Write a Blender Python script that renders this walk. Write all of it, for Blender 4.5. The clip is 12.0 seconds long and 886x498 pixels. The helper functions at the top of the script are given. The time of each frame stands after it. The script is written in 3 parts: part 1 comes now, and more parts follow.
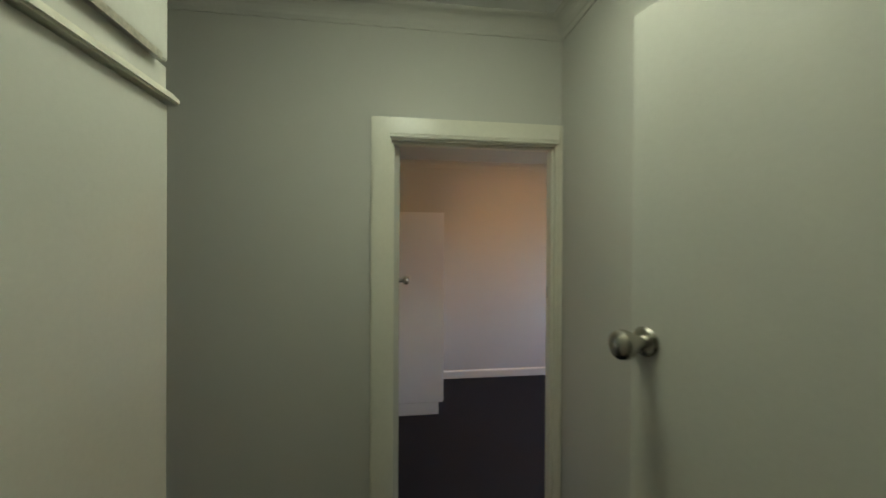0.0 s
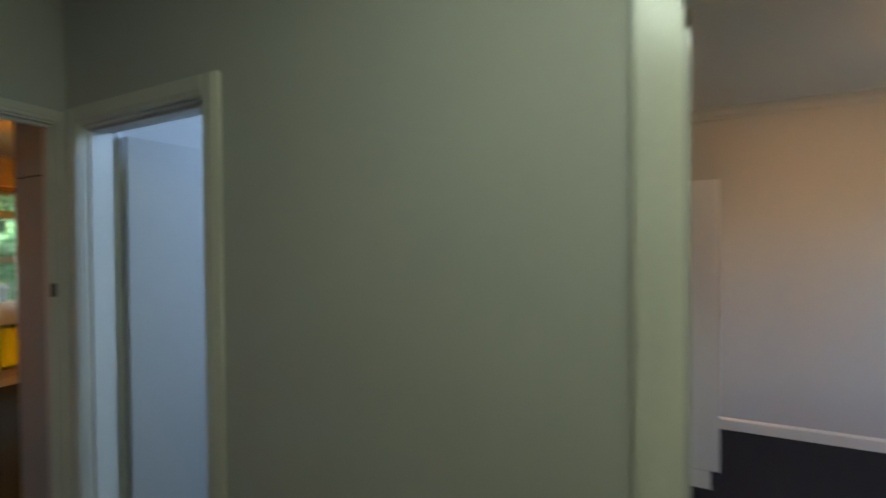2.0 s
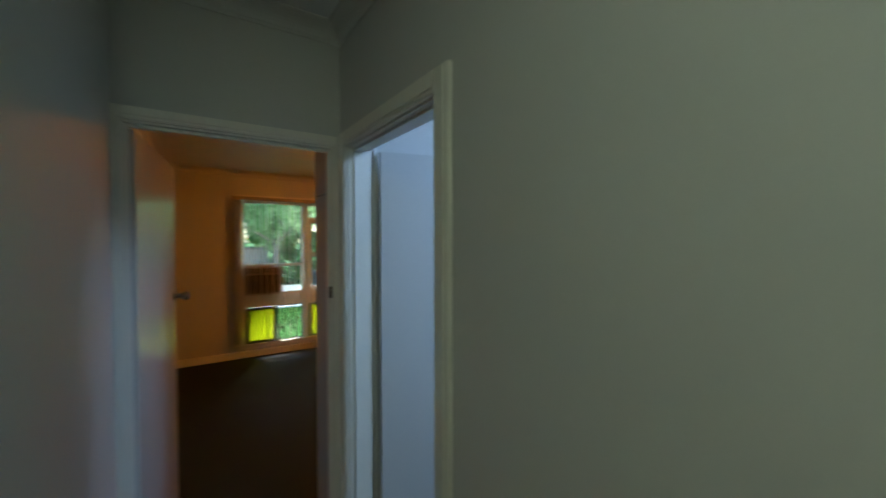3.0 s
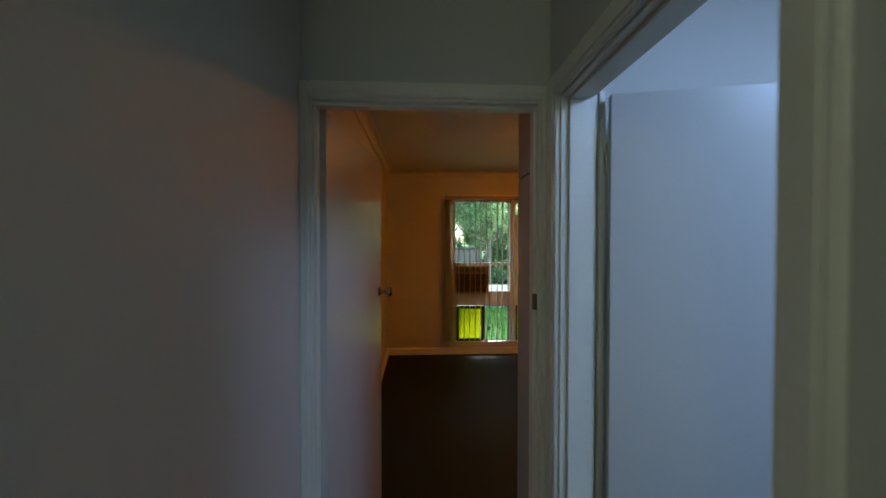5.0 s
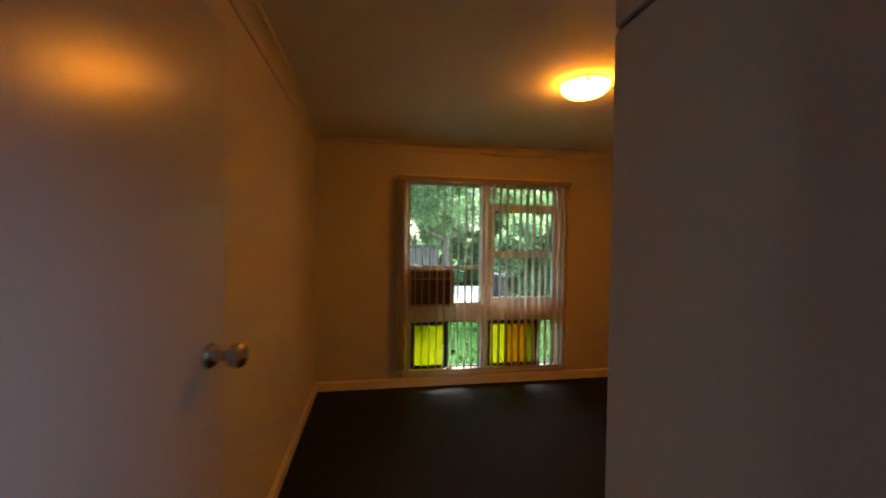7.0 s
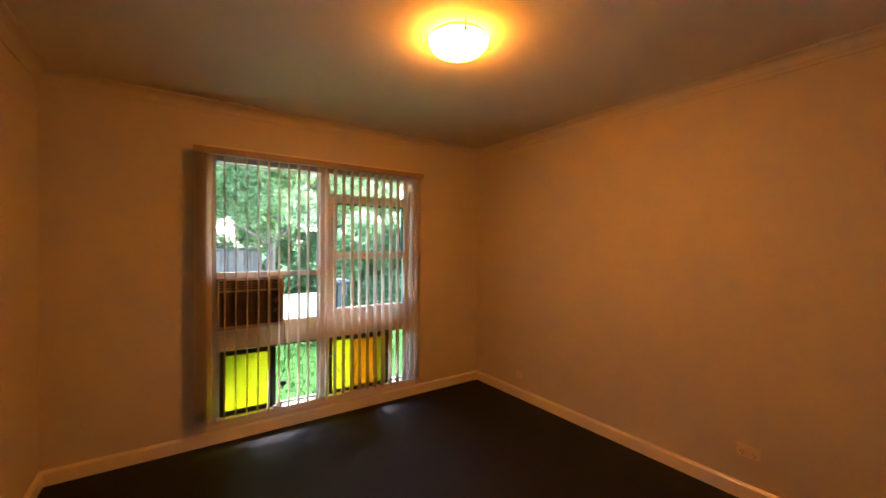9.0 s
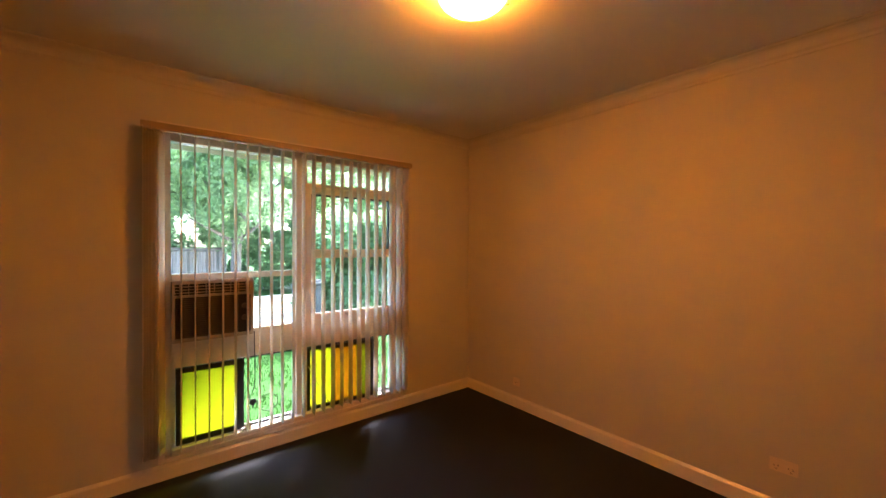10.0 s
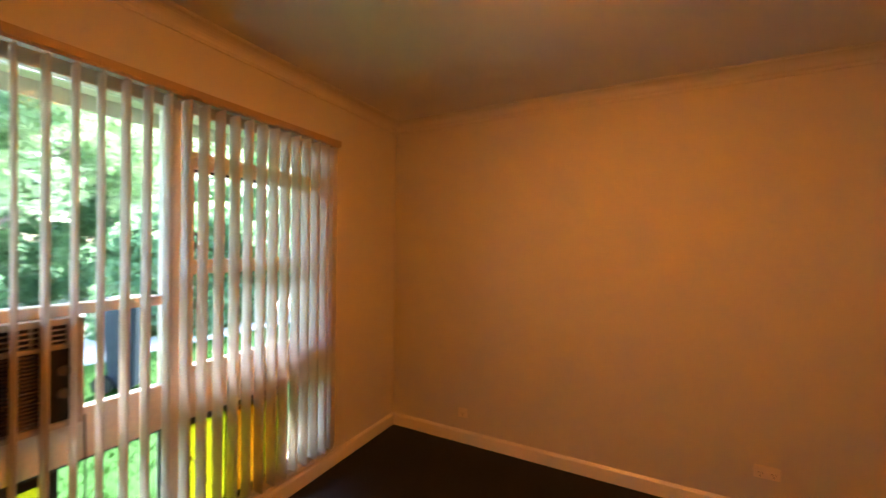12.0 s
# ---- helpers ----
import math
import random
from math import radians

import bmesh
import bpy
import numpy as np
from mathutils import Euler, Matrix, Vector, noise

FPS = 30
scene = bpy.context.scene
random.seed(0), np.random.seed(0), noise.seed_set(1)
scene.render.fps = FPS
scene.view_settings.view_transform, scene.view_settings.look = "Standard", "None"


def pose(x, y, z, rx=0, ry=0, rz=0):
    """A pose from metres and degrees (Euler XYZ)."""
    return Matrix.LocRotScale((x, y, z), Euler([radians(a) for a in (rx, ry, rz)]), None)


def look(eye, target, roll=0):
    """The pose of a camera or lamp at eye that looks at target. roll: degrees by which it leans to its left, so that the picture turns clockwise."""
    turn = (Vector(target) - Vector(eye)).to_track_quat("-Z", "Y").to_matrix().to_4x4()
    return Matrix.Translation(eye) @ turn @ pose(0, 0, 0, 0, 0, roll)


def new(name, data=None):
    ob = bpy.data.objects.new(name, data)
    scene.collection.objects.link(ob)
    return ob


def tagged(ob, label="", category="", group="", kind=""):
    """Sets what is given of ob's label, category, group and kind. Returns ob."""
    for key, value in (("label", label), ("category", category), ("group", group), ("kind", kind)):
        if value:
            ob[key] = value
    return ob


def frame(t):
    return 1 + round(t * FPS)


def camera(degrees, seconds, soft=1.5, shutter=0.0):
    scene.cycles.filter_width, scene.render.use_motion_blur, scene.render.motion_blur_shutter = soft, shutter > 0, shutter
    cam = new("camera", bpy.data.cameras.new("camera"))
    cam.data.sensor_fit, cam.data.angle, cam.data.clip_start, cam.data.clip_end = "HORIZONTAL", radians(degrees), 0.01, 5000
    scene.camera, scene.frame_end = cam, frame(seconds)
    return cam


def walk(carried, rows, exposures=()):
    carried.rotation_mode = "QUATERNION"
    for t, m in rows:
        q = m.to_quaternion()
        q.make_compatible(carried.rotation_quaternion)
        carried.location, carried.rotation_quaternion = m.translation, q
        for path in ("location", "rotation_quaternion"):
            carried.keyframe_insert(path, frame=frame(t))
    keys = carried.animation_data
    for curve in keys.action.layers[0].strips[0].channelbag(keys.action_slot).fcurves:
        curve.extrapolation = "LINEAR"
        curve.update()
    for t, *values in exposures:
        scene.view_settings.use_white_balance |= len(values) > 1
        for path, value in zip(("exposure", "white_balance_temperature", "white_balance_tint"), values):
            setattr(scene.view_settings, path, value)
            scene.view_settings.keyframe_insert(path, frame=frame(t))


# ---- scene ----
cam = camera(98.1, 12.0, shutter=0.5)
PATH = [
    (0, (-1.711, -2.27, 1.576), (0.27, -2.545, 1.568), 0.3),
    (0.5, (-1.52, -2.284, 1.567), (0.479, -2.331, 1.55), 0.6),
    (1, (-1.275, -2.293, 1.56), (0.723, -2.204, 1.551), 1.1),
    (1.5, (-1.041, -2.259, 1.562), (0.94, -1.987, 1.545), 0.9),
    (2, (-0.907, -2.137, 1.522), (0.937, -1.362, 1.5), -0.5),
    (2.5, (-0.757, -1.966, 1.58), (0.8, -0.711, 1.538), 0.3),
    (3, (-0.637, -1.856, 1.597), (0.476, -0.195, 1.554), -0.1),
    (3.5, (-0.555, -1.797, 1.604), (0.069, 0.102, 1.559), -1.0),
    (5.5, (-0.42, -1.043, 1.546), (-0.323, 0.954, 1.514), 0.1),
    (6, (-0.383, -0.691, 1.546), (-0.302, 1.307, 1.514), 0.1),
    (6.5, (-0.391, -0.359, 1.543), (-0.243, 1.635, 1.507), 0.2),
    (7, (-0.339, -0.008, 1.534), (0.012, 1.961, 1.493), 0.8),
    (7.5, (-0.249, 0.261, 1.531), (0.322, 2.177, 1.493), 0.7),
    (9.5, (-0.199, 0.827, 1.474), (1.029, 2.406, 1.459), 0.3),
    (10, (-0.155, 1.05, 1.464), (1.099, 2.608, 1.447), 0.2),
    (10.5, (-0.093, 1.309, 1.493), (1.163, 2.866, 1.48), 0.1),
    (11, (-0.102, 1.569, 1.496), (1.202, 3.085, 1.478), 0.3),
    (11.5, (-0.163, 1.819, 1.511), (1.371, 3.103, 1.489), 0.7),
    (12, (-0.157, 2.126, 1.512), (1.617, 3.049, 1.499), 0.8),
]
EXPOSURES = [(0, 2.9, 6500, 9), (1.5, 3.0, 6350, 8), (2.5, 3.0, 5850, 1), (3.5, 2.9, 5800, 2), (5.5, 2.6, 6150, 8), (6.5, 2.35, 6600, 4), (7.0, 2.9, 6300, 8), (7.5, 3.3, 6150, 12), (9.5, 3.9, 5900, 20), (12, 4.0, 5850, 20)]
walk(cam, [(t, look(eye, target, roll)) for t, eye, target, roll in PATH], EXPOSURES)

# ---- world, daylight ----
world = bpy.data.worlds.new("overcast_sky")
scene.world = world
world.use_nodes = True
wn = world.node_tree
sky = wn.nodes.new("ShaderNodeTexSky")
sky.sky_type = "NISHITA"
sky.sun_disc = False
sky.sun_elevation = radians(51)
sky.sun_rotation = radians(58)
sky.air_density = 1.0
sky.dust_density = 3.0
wn.links.new(sky.outputs[0], wn.nodes["Background"].inputs[0])
wn.nodes["Background"].inputs[1].default_value = 0.15
sun = new("sun", bpy.data.lights.new("sun", "SUN"))
sun.data.energy, sun.data.angle, sun.data.color = 5.0, radians(32), (1, 0.95, 0.86)
sun.matrix_world = look((9, 5.6, 13), (0, 0, 0))


def area(name, m, w, h, energy, color):
    ob = new(name, bpy.data.lights.new(name, "AREA"))
    ob.data.shape, ob.data.size, ob.data.size_y = "RECTANGLE", w, h
    ob.data.energy, ob.data.color = energy, color
    ob.matrix_world = m
    return ob


# colours of the three lit oyster lamps, whose glass gives the rooms their light
BEDROOM_WARM = (1.0, 0.285, 0.015)
SECOND_WARM = (1.0, 0.46, 0.15)
HALL_WHITE = (0.90, 1.0, 0.79)
# area lamps standing in for daylight, at an added ceiling hole and an unseen window
area("bathroom_daylight_stand_in", look((1.25, -1.5, 2.69), (0.7, -0.6, 0.8)), 0.85, 0.85, 6.8, (0.42, 0.60, 1.0))
area("second_bedroom_daylight_stand_in", look((1.5, -5.44, 1.25), (1.7, -2.5, 0.4)), 1.5, 1.2, 0.9, (0.40, 0.48, 1.0))


# ---- materials ----
def mat(name, color, rough=0.5, metal=0.0, vary=0.06, scale=3.0, grain=120.0, bump=0.05, spec=0.5, color2=None, stretch=None, island=False):
    m = bpy.data.materials.new(name)
    m.use_nodes = True
    n, l = m.node_tree.nodes, m.node_tree.links
    b = n["Principled BSDF"]
    b.inputs["Roughness"].default_value = rough
    b.inputs["Metallic"].default_value = metal
    b.inputs["Specular IOR Level"].default_value = spec
    co = n.new("ShaderNodeTexCoord")
    mp = n.new("ShaderNodeMapping")
    l.new(co.outputs["Object"], mp.inputs["Vector"])
    if stretch:
        mp.inputs["Scale"].default_value = stretch
    big = n.new("ShaderNodeTexNoise")
    big.inputs["Scale"].default_value = scale
    big.inputs["Detail"].default_value = 6
    small = n.new("ShaderNodeTexNoise")
    small.inputs["Scale"].default_value = grain
    small.inputs["Detail"].default_value = 3
    l.new(mp.outputs[0], big.inputs["Vector"])
    l.new(mp.outputs[0], small.inputs["Vector"])
    add = n.new("ShaderNodeMath")
    add.operation = "MULTIPLY_ADD"
    add.inputs[1].default_value = 0.5
    l.new(small.outputs["Fac"], add.inputs[0])
    half = n.new("ShaderNodeMath")
    half.operation = "MULTIPLY"
    half.inputs[1].default_value = 0.5
    l.new(big.outputs["Fac"], half.inputs[0])
    l.new(half.outputs[0], add.inputs[2])
    ramp = n.new("ShaderNodeValToRGB")
    c2 = color2 or tuple(max(0.0, c * (1 - 2 * vary)) for c in color)
    c1 = color if color2 else tuple(min(1.0, c * (1 + vary)) for c in color)
    ramp.color_ramp.elements[0].position, ramp.color_ramp.elements[1].position = 0.3, 0.7
    ramp.color_ramp.elements[0].color, ramp.color_ramp.elements[1].color = (*c2, 1), (*c1, 1)
    last = add.outputs[0]
    if island:
        geo = n.new("ShaderNodeNewGeometry")
        mix = n.new("ShaderNodeMath")
        mix.operation = "MULTIPLY_ADD"
        mix.inputs[1].default_value = 0.5
        l.new(geo.outputs["Random Per Island"], mix.inputs[0])
        h2 = n.new("ShaderNodeMath")
        h2.operation = "MULTIPLY"
        h2.inputs[1].default_value = 0.5
        l.new(last, h2.inputs[0])
        l.new(h2.outputs[0], mix.inputs[2])
        last = mix.outputs[0]
    l.new(last, ramp.inputs[0])
    l.new(ramp.outputs[0], b.inputs["Base Color"])
    if bump:
        bp = n.new("ShaderNodeBump")
        bp.inputs["Strength"].default_value = bump
        bp.inputs["Distance"].default_value = 0.003
        l.new(small.outputs["Fac"], bp.inputs["Height"])
        l.new(bp.outputs[0], b.inputs["Normal"])
    return m


def sheer(name, color, share, rough=0.6, clear=0.0, **kw):
    """A thin sheet that lets part of the light through."""
    m = mat(name, color, rough, **(kw or dict(vary=0.04, bump=0.02)))
    n, l = m.node_tree.nodes, m.node_tree.links
    b, out = n["Principled BSDF"], n["Material Output"]
    tr = n.new("ShaderNodeBsdfTranslucent")
    tr.inputs[0].default_value = (*color, 1)
    mix = n.new("ShaderNodeMixShader")
    mix.inputs[0].default_value = share
    l.new(b.outputs[0], mix.inputs[1])
    l.new(tr.outputs[0], mix.inputs[2])
    last = mix
    if clear:
        tp = n.new("ShaderNodeBsdfTransparent")
        tp.inputs[0].default_value = (*color, 1)
        mix2 = n.new("ShaderNodeMixShader")
        mix2.inputs[0].default_value = clear
        l.new(mix.outputs[0], mix2.inputs[1])
        l.new(tp.outputs[0], mix2.inputs[2])
        last = mix2
    l.new(last.outputs[0], out.inputs[0])
    return m


def pane_glass(name):
    m = bpy.data.materials.new(name)
    m.use_nodes = True
    n, l = m.node_tree.nodes, m.node_tree.links
    n.remove(n["Principled BSDF"])
    tp, gl, mix, fr = (n.new("ShaderNodeBsdf" + "Transparent"), n.new("ShaderNodeBsdfGlossy"), n.new("ShaderNodeMixShader"), n.new("ShaderNodeFresnel"))
    tp.inputs[0].default_value = (0.95, 0.98, 0.96, 1)
    fr.inputs["IOR"].default_value = 1.1
    gl.inputs["Roughness"].default_value = 0.02
    l.new(fr.outputs[0], mix.inputs[0])
    l.new(tp.outputs[0], mix.inputs[1])
    l.new(gl.outputs[0], mix.inputs[2])
    l.new(mix.outputs[0], n["Material Output"].inputs[0])
    return m


def glow(name, color, strength):
    m = bpy.data.materials.new(name)
    m.use_nodes = True
    b = m.node_tree.nodes["Principled BSDF"]
    b.inputs["Base Color"].default_value = (0.9, 0.88, 0.82, 1)
    b.inputs["Roughness"].default_value = 0.25
    b.inputs["Emission Color"].default_value = (*color, 1)
    b.inputs["Emission Strength"].default_value = strength
    return m


WALL = mat("cream_wall_paint", (0.54, 0.525, 0.47), 0.55, vary=0.015, scale=1.6, grain=260, bump=0.06, spec=0.35)
CEIL = mat("flat_white_ceiling_paint", (0.66, 0.65, 0.62), 0.8, vary=0.015, scale=1.2, grain=200, bump=0.05, spec=0.2)
TRIM = mat("glossy_cream_trim_paint", (0.72, 0.69, 0.58), 0.28, vary=0.025, scale=5, grain=60, bump=0.03)
DOOR = mat("semi_gloss_door_paint", (0.56, 0.545, 0.49), 0.24, vary=0.02, scale=2.5, grain=90, bump=0.05)
WHITE = mat("white_laminate", (0.78, 0.78, 0.77), 0.4, vary=0.02, bump=0.02)
CARPET = mat("charcoal_loop_carpet", (0.0065, 0.008, 0.013), 0.72, vary=0.3, scale=4, grain=420, bump=0.9, spec=0.3)
NICKEL = mat("satin_nickel", (0.50, 0.47, 0.42), 0.24, 1.0, vary=0.05, scale=30, bump=0.0)
STEEL = mat("painted_steel_hinge", (0.46, 0.42, 0.34), 0.4, 0.5, vary=0.15, scale=60)
BRASS = mat("brass_clip", (0.45, 0.28, 0.08), 0.3, 1.0, vary=0.1, scale=40)
BLACK = mat("black_window_frame", (0.012, 0.012, 0.013), 0.4, vary=0.2, scale=20)
DARK = mat("dark_gap", (0.02, 0.017, 0.015), 0.7, vary=0.2, scale=20)
FRAME = mat("cream_window_timber", (0.72, 0.67, 0.59), 0.42, vary=0.06, scale=8, grain=70, bump=0.08)
VANE = sheer("blind_fabric", (0.80, 0.77, 0.70), 0.55)
RAIL = mat("beige_blind_rail", (0.30, 0.235, 0.165), 0.45, vary=0.06, scale=10)
YELLOW = sheer("yellow_green_plastic_sheet", (0.57, 0.61, 0.035), 0.5, 0.3, 0.35)
AMBER = sheer("amber_plastic_sheet", (0.90, 0.58, 0.006), 0.55, 0.3, 0.35)
GLASS = pane_glass("window_glass")
AC_BODY = mat("aged_beige_plastic", (0.46, 0.40, 0.31), 0.5, vary=0.08, scale=12)
AC_GRILLE = mat("brown_grille_plastic", (0.13, 0.095, 0.065), 0.5, vary=0.12, scale=14)
SOCKET = mat("ivory_socket_plastic", (0.70, 0.62, 0.48), 0.35, vary=0.03, scale=20)
SHADE = glow("lit_frosted_glass_warm", BEDROOM_WARM, 9.5)
SHADE_A = glow("lit_frosted_glass_soft", SECOND_WARM, 6.6)
SHADE_H = glow("lit_frosted_glass_cool", HALL_WHITE, 4.1)
GRASS = mat("lawn_green", (0.020, 0.060, 0.012), 0.8, color2=(0.013, 0.042, 0.008), scale=5, grain=90, bump=0.6, spec=0.05)
BLADE = sheer("grass_blades", (0.030, 0.085, 0.014), 0.3, 0.7, color2=(0.015, 0.05, 0.009), island=True, bump=0, spec=0.08)
CONCRETE = mat("pale_concrete", (0.62, 0.60, 0.57), 0.85, vary=0.08, scale=2, grain=60, bump=0.3)
LEAF = sheer("light_green_leaves", (0.34, 0.48, 0.26), 0.6, 0.5, color2=(0.14, 0.26, 0.11), island=True, bump=0)
HEDGE = sheer("dark_green_leaves", (0.26, 0.43, 0.22), 0.55, 0.5, color2=(0.08, 0.19, 0.075), island=True, bump=0)
BARK = mat("grey_bark", (0.24, 0.21, 0.18), 0.9, color2=(0.09, 0.075, 0.06), scale=6, grain=40, bump=1.0, stretch=(1, 1, 0.2))
BRUSH = mat("weathered_brushwood", (0.42, 0.37, 0.33), 0.9, color2=(0.15, 0.135, 0.115), island=True, scale=10, grain=60)
BIN = mat("dark_blue_bin_plastic", (0.018, 0.026, 0.042), 0.5, vary=0.1, scale=10)
EAVE = mat("cream_eave_paint", (0.52, 0.46, 0.39), 0.6, vary=0.04, scale=4)
BRICK = mat("cream_render", (0.55, 0.52, 0.46), 0.85, vary=0.08, scale=3, grain=50, bump=0.4)


# ---- mesh helpers ----
def box(bm, x0, x1, y0, y1, z0, z1, bevel=0.0):
    r = bmesh.ops.create_cube(bm, size=1, matrix=Matrix.LocRotScale(((x0 + x1) / 2, (y0 + y1) / 2, (z0 + z1) / 2), None, (abs(x1 - x0), abs(y1 - y0), abs(z1 - z0))))
    if bevel:
        edges = list({e for v in r["verts"] for e in v.link_edges})
        bmesh.ops.bevel(bm, geom=edges, offset=bevel, segments=2, affect="EDGES", clamp_overlap=True)


def rod(bm, a, b, r, r2=None, n=12):
    a, b = Vector(a), Vector(b)
    d = b - a
    m = Matrix.Translation((a + b) / 2) @ d.to_track_quat("Z", "Y").to_matrix().to_4x4()
    bmesh.ops.create_cone(bm, cap_ends=True, segments=n, radius1=r, radius2=r if r2 is None else r2, depth=d.length, matrix=m)


def lathe(bm, prof, m=Matrix(), n=28):
    """Turn a profile of (radius, height) round z."""
    rings = [[bm.verts.new(m @ Vector((r * math.cos(2 * math.pi * k / n), r * math.sin(2 * math.pi * k / n), z))) for k in range(n)] for r, z in prof]
    for a, b in zip(rings, rings[1:]):
        for k in range(n):
            bm.faces.new((a[k], a[(k + 1) % n], b[(k + 1) % n], b[k]))
    bm.faces.new(rings[0][::-1])
    bm.faces.new(rings[-1])


def part(name, bm, material, parent=None, label="", smooth=False):
    bmesh.ops.recalc_face_normals(bm, faces=bm.faces)
    me = bpy.data.meshes.new(name)
    bm.to_mesh(me)
    bm.free()
    me.materials.append(material)
    if smooth:
        me.shade_smooth()
        me.set_sharp_from_angle(angle=radians(35))
    ob = new(name, me)
    if parent:
        ob.parent = parent
    return tagged(ob, label)


def piece(name, dims, material, parent=None, bevel=0.0, label=""):
    bm = bmesh.new()
    box(bm, *dims, bevel)
    return part(name, bm, material, parent, label)


def thing(name, label, category, m=Matrix(), group="", kind=""):
    ob = new(name)
    ob.matrix_basis = m
    return tagged(ob, label, category, group, kind)


def structure(name, bm, material, label, category):
    return tagged(part(name, bm, material), label, category, kind="structure")


def wall(name, axis, at, thick, lo, hi, z1, openings=(), label="cream painted plaster wall", z0=0.0, material=None):
    """A wall along x or y from lo to hi, cut by openings (lo, hi, bottom, top)."""
    bm = bmesh.new()

    def blk(a, b, c, d):
        if b - a > 1e-4 and d - c > 1e-4:
            if axis == "x":
                box(bm, a, b, at, at + thick, c, d)
            else:
                box(bm, at, at + thick, a, b, c, d)
    pos = lo
    for a, b, c, d in sorted(openings):
        blk(pos, a, z0, z1)
        blk(a, b, z0, c)
        blk(a, b, d, z1)
        pos = b
    blk(pos, hi, z0, z1)
    return structure(name, bm, material or WALL, label, "wall")


# ---- structure ----
HC, BC, AC = 2.62, 2.54, 2.60
wall("wall_hall_east", "y", 0.0, 0.1, -5.5, 0.0, 2.75, [(-3.05, -2.265, 0, 2.072), (-0.89, -0.105, 0, 2.055)])
wall("wall_hall_north", "x", 0.0, 0.1, -1.01, 2.9, 2.75, [(-0.838, -0.030, 0, 2.07)])
wall("wall_passage_west", "y", -0.96, 0.1, -1.30, 0.0, 2.75)
wall("wall_hall_south", "x", -3.165, 0.1, -3.5, 0.0, 2.75)
wall("wall_entry", "y", -1.97, 0.1, -3.065, -1.3, 2.75, [(-2.99, -2.10, 0, 2.06)])
wall("wall_entry_north", "x", -1.3, 0.1, -3.5, -0.98, 2.75)
wall("wall_entry_west", "y", -3.5, 0.1, -3.065, -1.3, 2.75)
wall("wall_bathroom_south", "x", -2.2, 0.2, 0.1, 2.96, 2.75)
wall("wall_bathroom_east", "y", 2.3, 0.1, -2.0, 0.0, 2.75)
wall("wall_second_bedroom_east", "y", 2.86, 0.1, -5.5, -2.2, 2.75)
# this window opening is out of view, added for the room's daylight
wall("wall_second_bedroom_south", "x", -5.6, 0.1, 0.0, 2.96, 2.75, [(0.7, 2.3, 0.6, 1.95)])
wall("wall_bedroom_west", "y", -1.01, 0.1, 0.1, 4.0, 2.75)
wall("wall_bedroom_east", "y", 2.56, 0.1, 0.1, 4.0, 2.75)
WX0, WX1, WZ0, WZ1 = -0.005, 1.715, 0.135, 2.195
wall("wall_bedroom_north", "x", 4.0, 0.20, -1.01, 2.68, 2.75, [(WX0, WX1, WZ0, WZ1)])


def slab(name, dims, material, label, category):
    bm = bmesh.new()
    box(bm, *dims)
    return structure(name, bm, material, label, category)


slab("floor", (-3.5, 2.96, -5.6, 4.0, -0.12, 0.0), CARPET, "dark charcoal loop-pile carpet floor", "floor")
slab("ceiling_hall", (-3.4, 0.0, -3.065, 0.0, HC, HC + 0.1), CEIL, "flat white painted hall ceiling", "ceiling")
slab("ceiling_bedroom", (-0.91, 2.56, 0.1, 4.0, BC, BC + 0.1), CEIL, "flat white painted bedroom ceiling", "ceiling")
slab("ceiling_second_bedroom", (0.1, 2.86, -5.5, -2.2, AC, AC + 0.1), CEIL, "flat white painted ceiling", "ceiling")
# the hole only makes room for the added bathroom lamp, under the closed roof
bm = bmesh.new()
for dims in ((0.1, 0.78, -2.0, 0.0), (1.72, 2.3, -2.0, 0.0), (0.78, 1.72, -1.03, 0.0), (0.78, 1.72, -2.0, -1.97)):
    box(bm, *dims, 2.60, 2.75)
structure("ceiling_bathroom", bm, CEIL, "flat white bathroom ceiling round a hole for an added lamp", "ceiling")
# out of view, added to block sky light above ceilings and wall tops
slab("roof_slab", (-3.6, 3.0, -5.7, 4.2, 2.76, 2.86), CEIL, "unseen plain slab that keeps sky light out of the rooms", "roof")


def cornice(name, x0, x1, y0, y1, zc, s=0.078):
    """A cove moulding round a rectangular ceiling."""
    prof = [(0.0, -s), (0.006, -s), (0.010, -s + 0.012)]
    for k in range(7):
        a = math.pi / 2 * k / 6
        prof.append((0.012 + (s - 0.024) * (1 - math.cos(a)), -s + 0.014 + (s - 0.024) * math.sin(a)))
    prof += [(s - 0.004, -0.006), (s, -0.004), (s, 0.0)]
    bm = bmesh.new()
    rings = []
    for d, z in prof:
        rings.append([bm.verts.new(c) for c in ((x0 + d, y0 + d, zc + z), (x1 - d, y0 + d, zc + z), (x1 - d, y1 - d, zc + z), (x0 + d, y1 - d, zc + z))])
    for a, b in zip(rings, rings[1:]):
        for k in range(4):
            bm.faces.new((a[k], a[(k + 1) % 4], b[(k + 1) % 4], b[k]))
    return structure(name, bm, WALL, "cream painted plaster cove cornice", "cornice")


cornice("trim_bedroom_cornice", -0.91, 2.56, 0.1, 4.0, BC)
cornice("trim_second_bedroom_cornice", 0.1, 2.86, -5.5, -2.2, AC)
cornice("trim_passage_cornice", -0.86, 0.0, -3.065, 0.0, HC)


